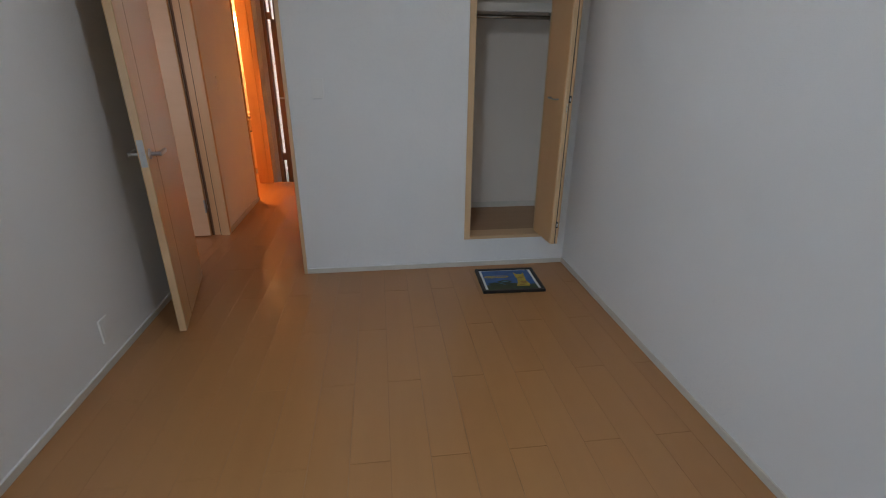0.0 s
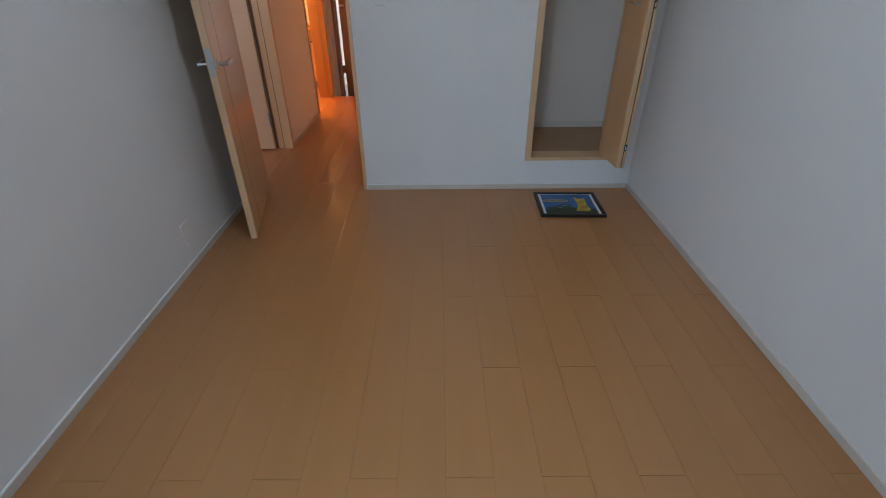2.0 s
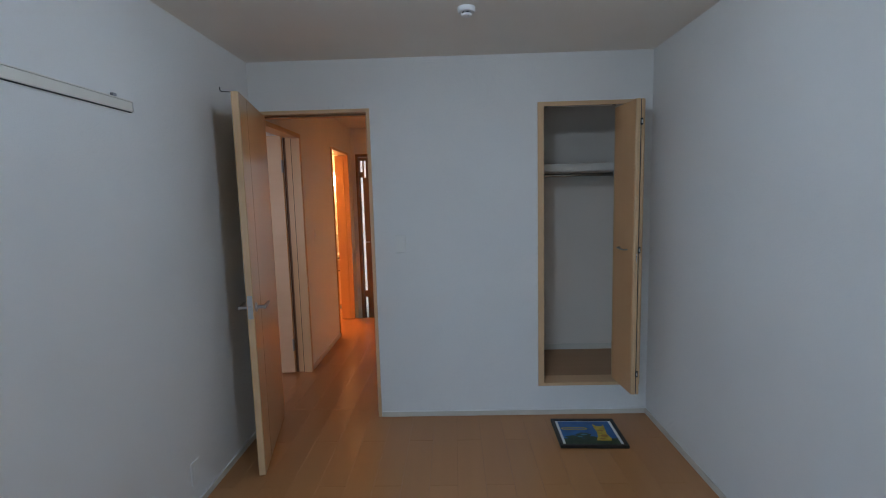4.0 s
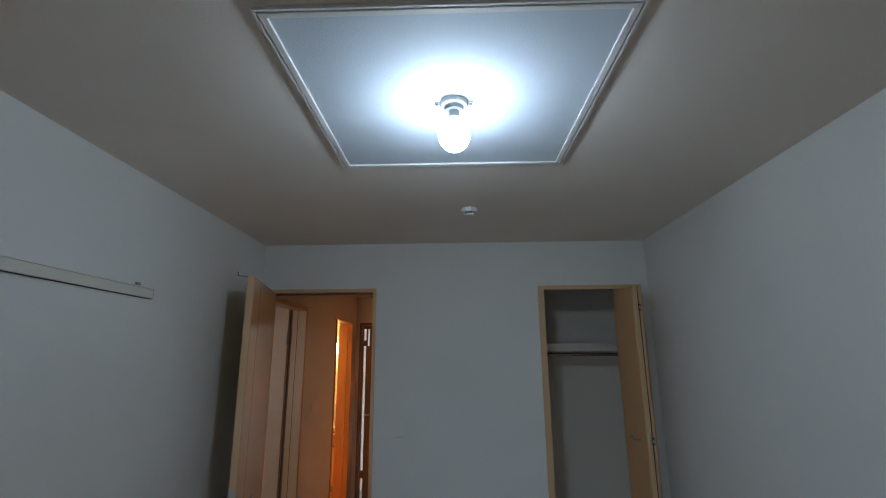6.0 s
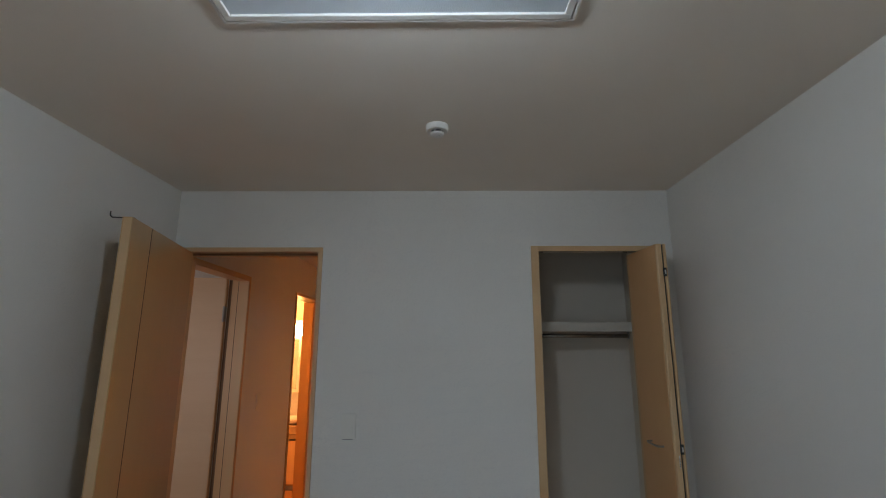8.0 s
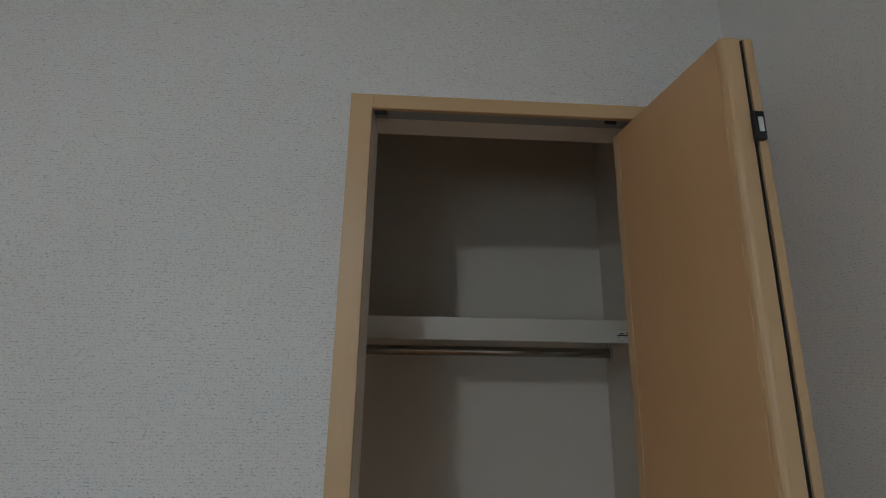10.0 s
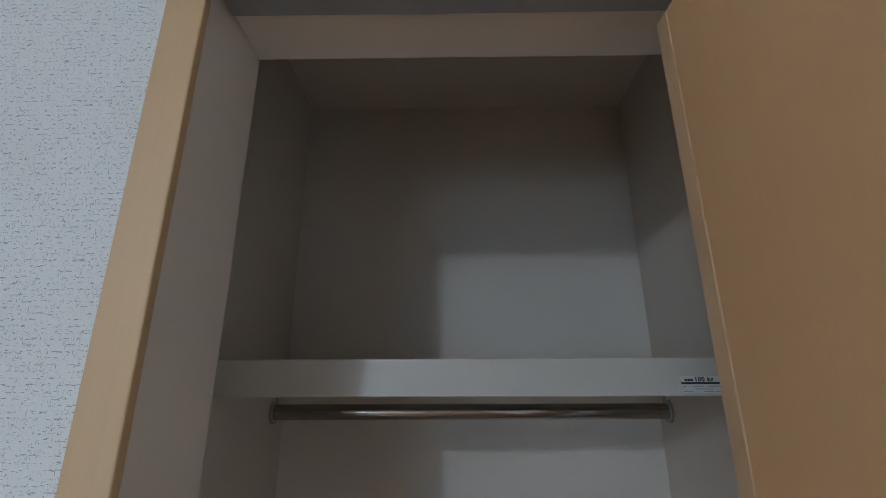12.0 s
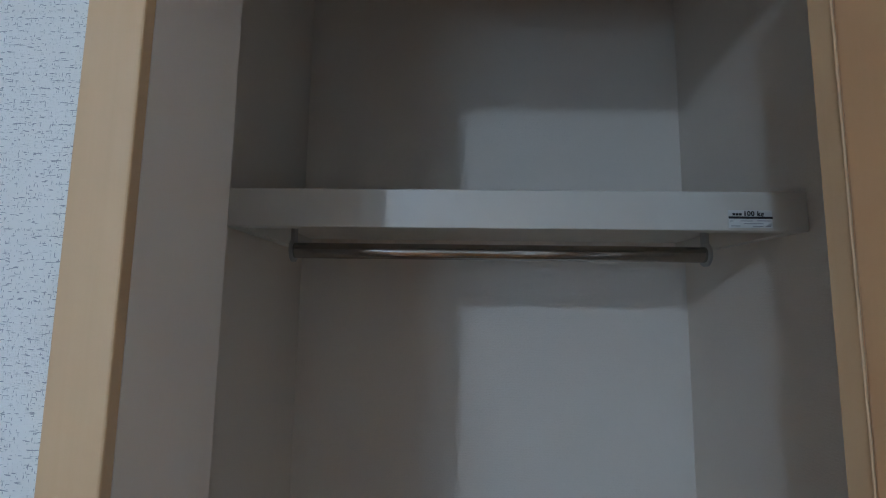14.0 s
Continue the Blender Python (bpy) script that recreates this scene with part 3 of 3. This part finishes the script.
def ceiling_lamp():
    at = (1.299, 1.475, H - 0.004)
    lamp = thing("ceiling_lamp", at, "bare lit bulb in a white ceiling socket", "lamp")
    lathe_bm = lathe(nb(), at, [(0.0, 0), (0.044, 0), (0.044, -0.008), (0.040, -0.014), (0.030, -0.017), (0.028, -0.030), (0.0, -0.030)])
    part("rosette", lathe_bm, SOCKET_SHADE, lamp, "white round ceiling rosette, greyed for its shade", True)
    for s in (-1, 1):
        ear = nb()
        box(ear, at[0] + s * 0.050 - 0.010, at[0] + s * 0.050 + 0.010, at[1] - 0.007, at[1] + 0.007, at[2] - 0.006, at[2] - 0.0005, bevel=0.002)
        e = part("ear", ear, SOCKET_SHADE, lamp)
        sc = nb()
        rod(sc, (at[0] + s * 0.052, at[1], at[2] - 0.0062), (at[0] + s * 0.052, at[1], at[2] - 0.011), 0.005, seg=12)
        part("screw", sc, STEEL, e, "steel screw", True)
    part("socket", lathe(nb(), at, [(0.0, -0.0302), (0.0155, -0.0302), (0.0155, -0.056), (0.0, -0.056)]), SOCKET_SHADE, lamp, "", True)
    part("bulb_base", lathe(nb(), at, [(0.0, -0.0565), (0.020, -0.0565), (0.034, -0.068), (0.043, -0.081), (0.0, -0.081)]), BULBNECK, lamp, "dimmer glowing bulb neck", True)
    part("bulb", lathe(nb(), at, [(0.0, -0.0815), (0.0435, -0.0815), (0.0475, -0.092), (0.0485, -0.105), (0.0465, -0.121),
                                   (0.042, -0.135), (0.034, -0.147), (0.023, -0.156), (0.011, -0.161), (0.0, -0.162)], 40),
         BULB, lamp, "glowing cool-white bulb", True)


ceiling_lamp()


def smoke_alarm():
    at = (1.374, 2.545, H)
    a = thing("smoke_alarm", at, "round white smoke alarm on the ceiling", "smoke alarm")
    part("base", lathe(nb(), at, [(0.0, 0), (0.0425, 0), (0.0425, -0.016), (0.038, -0.022), (0.0, -0.022)]), WHITEP, a, "", True)
    part("vent_ring", lathe(nb(), at, [(0.0, -0.0222), (0.024, -0.0222), (0.024, -0.030), (0.0, -0.030)]), BLACK, a, "dark vent slots", True)
    part("cap", lathe(nb(), at, [(0.0, -0.0302), (0.0265, -0.0302), (0.0255, -0.036), (0.020, -0.039), (0.0, -0.040)]), WHITEP, a, "", True)
    for k in range(6):
        ang = k * math.pi / 3 + 0.2
        c, s = math.cos(ang), math.sin(ang)
        part("rib", rod(nb(), (at[0] + 0.025 * c, at[1] + 0.025 * s, at[2] - 0.0222), (at[0] + 0.025 * c, at[1] + 0.025 * s, at[2] - 0.0305), 0.0018, seg=8), WHITEP, a)
    part("test_button", rod(nb(), (at[0] + 0.008, at[1] - 0.008, at[2] - 0.0395), (at[0] + 0.008, at[1] - 0.008, at[2] - 0.041), 0.0022, seg=10), BLACK, a)


smoke_alarm()


# ---- wall things ----
def wall_rail():
    r = thing("wall_rail", (XL, 1.5, 1.908), "white wooden hanging rail on the wall", "wall rail")
    part("board", boxes((XL, XL + 0.012, 0.75, 2.145, 1.890, 1.928), bevel=0.002), RAIL, r)
    part("top_lip", boxes((XL + 0.0005, XL + 0.015, 0.75, 2.145, 1.9285, 1.934), bevel=0.0015), RAIL, r)
    # dark strip below the board stands in for shade on its underside
    part("under_strip", boxes((XL, XL + 0.009, 0.75, 2.145, 1.8875, 1.8895)), DARKLINE, r, "dark strip for the underside's shade")
    part("hook", boxes((XL + 0.002, XL + 0.016, 2.034, 2.054, 1.9345, 1.946), bevel=0.002), GREYP, r, "small grey sliding hook")
    part("end_cap", boxes((XL, XL + 0.0135, 2.1455, 2.1495, 1.892, 1.930), bevel=0.001), WHITEP, r)


wall_rail()


def switch_plate(name, at, axis, label):
    s = thing(name, at, label, "light switch")
    x, y, z = at
    if axis == "y":
        part("plate", boxes((x - 0.035, x + 0.035, y - 0.008, y, z - 0.058, z + 0.058), bevel=0.002), SWITCHP, s)
        part("rocker", boxes((x - 0.022, x + 0.022, y - 0.0105, y - 0.0082, z - 0.035, z + 0.035), bevel=0.001), SWITCHP, s)
        part("lower_slot", boxes((x - 0.028, x + 0.022, y - 0.0083, y - 0.001, z - 0.0598, z - 0.0582)), DARKLINE, s, "thin dark strip under the plate")
    else:
        part("plate", boxes((x, x + 0.007, y - 0.035, y + 0.035, z - 0.058, z + 0.058), bevel=0.0025), SWITCHP, s)
        part("rocker", boxes((x + 0.0072, x + 0.0105, y - 0.022, y + 0.022, z - 0.035, z + 0.035), bevel=0.001), SWITCHP, s)


switch_plate("light_switch", (0.932, YF, 1.207), "y", "ivory-white rocker light switch beside the doorway")
switch_plate("light_switch", (LX, 4.50, 1.187), "x", "ivory-white rocker light switch on the hall wall")


def outlet():
    o = thing("power_outlet", (XL, 2.355, 0.19), "white twin-socket power outlet low on the wall", "power outlet")
    part("plate", boxes((XL, XL + 0.009, 2.32, 2.39, 0.132, 0.248), bevel=0.0025), SWITCHP, o)
    for z in (0.170, 0.210):
        part("socket", boxes((XL + 0.0092, XL + 0.0105, 2.336, 2.374, z - 0.017, z + 0.017), bevel=0.0005), SWITCHP, o)


outlet()


def door_hook():
    k = thing("door_hook", DOOR_M @ Vector((DOOR_W - 0.10, -DOOR_T, 2.069)), "thin black wire hook over the door's top", "hook")
    bm = nb()
    x = DOOR_W - 0.03
    pts = [(x, -0.004, 2.0707), (x, -DOOR_T - 0.002, 2.0707), (x, -DOOR_T - 0.048, 2.0707), (x, -DOOR_T - 0.056, 2.078), (x, -DOOR_T - 0.056, 2.094)]
    for p, q in zip(pts, pts[1:]):
        rod(bm, p, q, 0.0024, seg=8)
    bm.transform(DOOR_M)
    part("wire", bm, BLACK, k, "", True)


door_hook()


# ---- picture on the floor ----
def picture():
    c = Vector((2.105, 3.015, 0))
    m = Matrix.Translation(c) @ Matrix.Rotation(radians(-1.7), 4, "Z")
    w, d, f = 0.405, 0.340, 0.022
    pic = thing("framed_picture", c, "black-framed picture of a blue sky lying flat on the floor", "picture")

    def put(name, bm, mat, parent, label=""):
        bm.transform(m)
        return part(name, bm, mat, parent, label)

    for r in ((-w / 2, w / 2, -d / 2, -d / 2 + f), (-w / 2, w / 2, d / 2 - f, d / 2),
              (-w / 2, -w / 2 + f, -d / 2 + f, d / 2 - f), (w / 2 - f, w / 2, -d / 2 + f, d / 2 - f)):
        put("frame_bar", boxes((*r, 0.0, 0.020), bevel=0.003), FRAMEBLK, pic)
    a, b = w / 2 - f, d / 2 - f
    back = put("mount", boxes((-a, a, -b, b, 0.001, 0.0125)), P_WHITE, pic, "white mount")
    i = a - 0.017
    put("sky_print", boxes((-i, i, -b + 0.075, b - 0.007, 0.0126, 0.0130)), P_BLUE, back, "bright blue printed sky")
    put("meadow_print", boxes((-i, i, -b + 0.0005, -b + 0.0749, 0.0126, 0.0130)), P_GREEN, back, "dark green printed meadow")

    def flat(outline, z0, z1):
        bm = nb()
        lo, hi = ([bm.verts.new((x, y, z)) for x, y in outline] for z in (z0, z1))
        bm.faces.new(hi)
        n = len(outline)
        for k in range(n):
            bm.faces.new((lo[k], lo[(k + 1) % n], hi[(k + 1) % n], hi[k]))
        return bm

    def oval(cx, cy, rx, ry, wave=0.0, n=18, power=1.0):
        ts = [2 * math.pi * k / n for k in range(n)]
        return [(cx + rx * math.copysign(abs(math.cos(t)) ** power, math.cos(t)) * (1 + wave * math.sin(5 * t)),
                 cy + ry * math.copysign(abs(math.sin(t)) ** power, math.sin(t)) * (1 + wave * math.cos(7 * t))) for t in ts]

    # a broad-based upright shape with two points on top
    put("yellow_shape", flat([(0.030, -0.098), (0.118, -0.102), (0.126, -0.072), (0.112, -0.020), (0.118, 0.040), (0.122, 0.098), (0.104, 0.074),
                              (0.072, 0.078), (0.052, 0.104), (0.052, 0.050), (0.058, 0.010), (0.050, -0.050)], 0.0131, 0.0136), P_YELLOW, back, "plain yellow printed shape")
    for cx, cy, rx, ry in ((0.085, 0.020, 0.016, 0.010), (0.090, -0.045, 0.022, 0.018), (0.070, -0.080, 0.018, 0.010)):
        put("ochre_patch", flat(oval(cx, cy, rx, ry, 0.15), 0.01365, 0.0138), P_OCHRE, back)
    put("title_plate", flat(oval(-0.075, 0.046, 0.082, 0.017, 0.0, 24, 0.6), 0.0131, 0.0134), P_YELLOW, back, "yellow rounded title plate")
    for k in range(9):
        put("lettering_bar", boxes((-0.145 + k * 0.0158, -0.145 + k * 0.0158 + 0.0105, 0.038, 0.054, 0.01345, 0.0136)), P_BLUE, back)
    for k, (cx, cy, rx, ry) in enumerate(((-0.035, -0.035, 0.045, 0.030), (-0.095, -0.060, 0.055, 0.022), (0.000, -0.066, 0.045, 0.018))):
        put("bush_print", flat(oval(cx, cy, rx, ry, 0.18), 0.0131, 0.01325 + 0.0001 * k), P_GREEN, back)
    for cx, cy, rx, ry in ((-0.030, -0.028, 0.020, 0.010), (-0.060, -0.052, 0.016, 0.008)):
        put("pale_print", flat(oval(cx, cy, rx, ry, 0.25), 0.0136, 0.01375), P_TEAL, back)


picture()


# ---- entrance door at the hall's end ----
def entrance_door():
    d = tagged(new("door_2"), "dark brown entrance door with narrow upright glass slits", "door", kind="structure")
    y0, y1 = HY1 + 0.03, HY1 + 0.07
    part("door_frame", boxes((0.051, 0.085, HY1 - 0.012, HY1 + 0.11, -0.099, 2.045), (0.805, 0.839, HY1 - 0.012, HY1 + 0.11, -0.099, 2.045),
                             (0.051, 0.839, HY1 - 0.012, HY1 + 0.11, 2.0455, 2.079), bevel=0.002), HALLWOOD, d)
    a, b, c, e = 0.0855, 0.100, 0.132, 0.150
    part("leaf", boxes((a, b, y0, y1, -0.09, 2.04), (0.175, 0.8045, y0, y1, -0.09, 2.04), (c, e, y0, y1, -0.09, 2.04),
                       (b, c, y0, y1, -0.09, -0.075), (b, c, y0, y1, 0.215, 0.30), (b, c, y0, y1, 1.785, 1.855), (b, c, y0, y1, 2.0, 2.04),
                       (e, 0.175, y0, y1, -0.09, 1.785), (e, 0.175, y0, y1, 2.0, 2.04)), HALLWOOD, d)
    for r in ((b, c, -0.075, 0.215), (b, c, 0.30, 1.785), (b, c, 1.855, 2.0), (e, 0.175, 1.785, 2.0)):
        p = part("pane", boxes((r[0], r[1], y0 + 0.015, y0 + 0.02, r[2], r[3])), GLASS, d)
        p.visible_shadow = False
    part("door_handle", boxes((0.140, 0.20, y0 - 0.05, y0 - 0.035, 0.94, 0.96), (0.142, 0.154, y0 - 0.036, y0, 0.942, 0.958), bevel=0.003), STEEL, d, "steel lever handle")


entrance_door()


SKYGLOW = glowing("daylight_backdrop", (0.82, 0.95, 1.0), 3.2)
setting("backdrop", boxes((-2.0, 4.0, 9.0, 9.05, -0.5, 4.5)), SKYGLOW, "bright plain daylight beyond the entrance", "backdrop")


# ---- washroom vanity ----
def vanity():
    v = thing("vanity_unit", (-0.45, 6.7, 0), "wood-look washbasin cabinet under a lit mirror cabinet", "vanity")
    x0, x1, y0, y1 = -0.75, -0.16, 6.45, 7.0
    part("cabinet", boxes((x0, x1, y0 + 0.02, y1, 0.06, 0.60), bevel=0.003), VANITYWOOD, v)
    part("plinth", boxes((x0 + 0.02, x1 - 0.02, y0 + 0.06, y1, 0, 0.0595)), GREYP, v)
    for a, b in ((x0 + 0.003, -0.457), (-0.453, x1 - 0.003)):
        dr = part("cabinet_door", boxes((a, b, y0, y0 + 0.0195, 0.08, 0.535), bevel=0.002), FRAME, v, "pale wood-look door")
        part("handle", boxes((a + 0.08, b - 0.02, y0 - 0.02, y0 - 0.0005, 0.538, 0.550), bevel=0.002), BLACK, dr, "dark bar handle")
    part("drawer_front", boxes((x0 + 0.003, x1 - 0.003, y0, y0 + 0.0195, 0.555, 0.6), bevel=0.002), VANITYWOOD, v)
    basin = part("basin", boxes((x0 - 0.005, x1 + 0.005, y0 - 0.012, y1, 0.6005, 0.69), bevel=0.010), VANITYWOOD, v, "wood-look counter edge")
    part("bowl", lathe(nb(), (-0.45, 6.68, 0.6902), [(0.0, 0.004), (0.15, 0.008), (0.19, 0.030), (0.205, 0.055), (0.195, 0.055), (0.18, 0.034), (0.14, 0.014), (0.0, 0.010)]), CERAMIC, basin, "white bowl", True)
    part("backsplash", boxes((x0, x1, y1 - 0.02, y1, 0.6905, 1.019), bevel=0.002), CERAMIC, v, "white backsplash panel")
    m = part("mirror_cabinet", boxes((x0, x1, y1 - 0.16, y1, 1.02, 1.90), bevel=0.003), CERAMIC, v)
    part("mirror", boxes((x0 + 0.02, -0.46, y1 - 0.164, y1 - 0.1605, 1.06, 1.66)), MIRROR, m)
    for z in (1.02, 1.22, 1.44):
        part("side_shelf", boxes((-0.45, x1 - 0.003, y1 - 0.20, y1 - 0.1605, z, z + 0.015), bevel=0.002), CERAMIC, m)
    part("lamp_cover", boxes((x0 + 0.05, x1 - 0.03, y1 - 0.25, y1 - 0.162, 1.70, 1.84), bevel=0.02), WARMGLOW, m, "warm glowing lamp cover")


vanity()


# ---- floor planks, last ----
PW, PL, GAP = 0.1490, 0.910, 0.0009


def plank_mesh(w, length):
    bm = box(nb(), GAP / 2, w - GAP / 2, 0.0008, length - 0.0008, -0.012, 0.0)
    return mesh_of("plank", bm, FLOOR)


def lay(parent, x0, x1, y0, y1, xref, yref):
    """Boards along y in columns of one width, joints of neighbouring columns half a board apart."""
    made = {}
    c0, c1 = math.floor((x0 - xref) / PW), math.ceil((x1 - xref) / PW)
    for c in range(c0, c1):
        a, b = max(x0, xref + c * PW), min(x1, xref + (c + 1) * PW)
        if b - a < 0.006:
            continue
        ys = yref + (PL / 2 if c % 2 else 0.0)
        k0, k1 = math.floor((y0 - ys) / PL), math.ceil((y1 - ys) / PL)
        for k in range(k0, k1):
            p, q = max(y0, ys + k * PL), min(y1, ys + (k + 1) * PL)
            if q - p < 0.006:
                continue
            key = (round(b - a, 4), round(q - p, 4))
            if key not in made:
                made[key] = plank_mesh(*key)
            ob = new("plank", made[key])
            ob.location = (a, p, 0.0)
            ob.parent = parent


lay(floor, XL, XR, YB, YH - 0.0051, 0.982, 1.145)
lay(hall_floor, 0.0, HX1, YH - 0.0049, STEP - 0.0128, 0.982 - 7 * PW, 1.145)
lay(hall_floor, -1.39, 0.0 - 0.0005, 5.085, 7.19, 0.982 - 7 * PW, 1.145)
lay(hall_floor, -0.9, -0.0005, YH, 4.98, 0.982 - 7 * PW, 1.145)
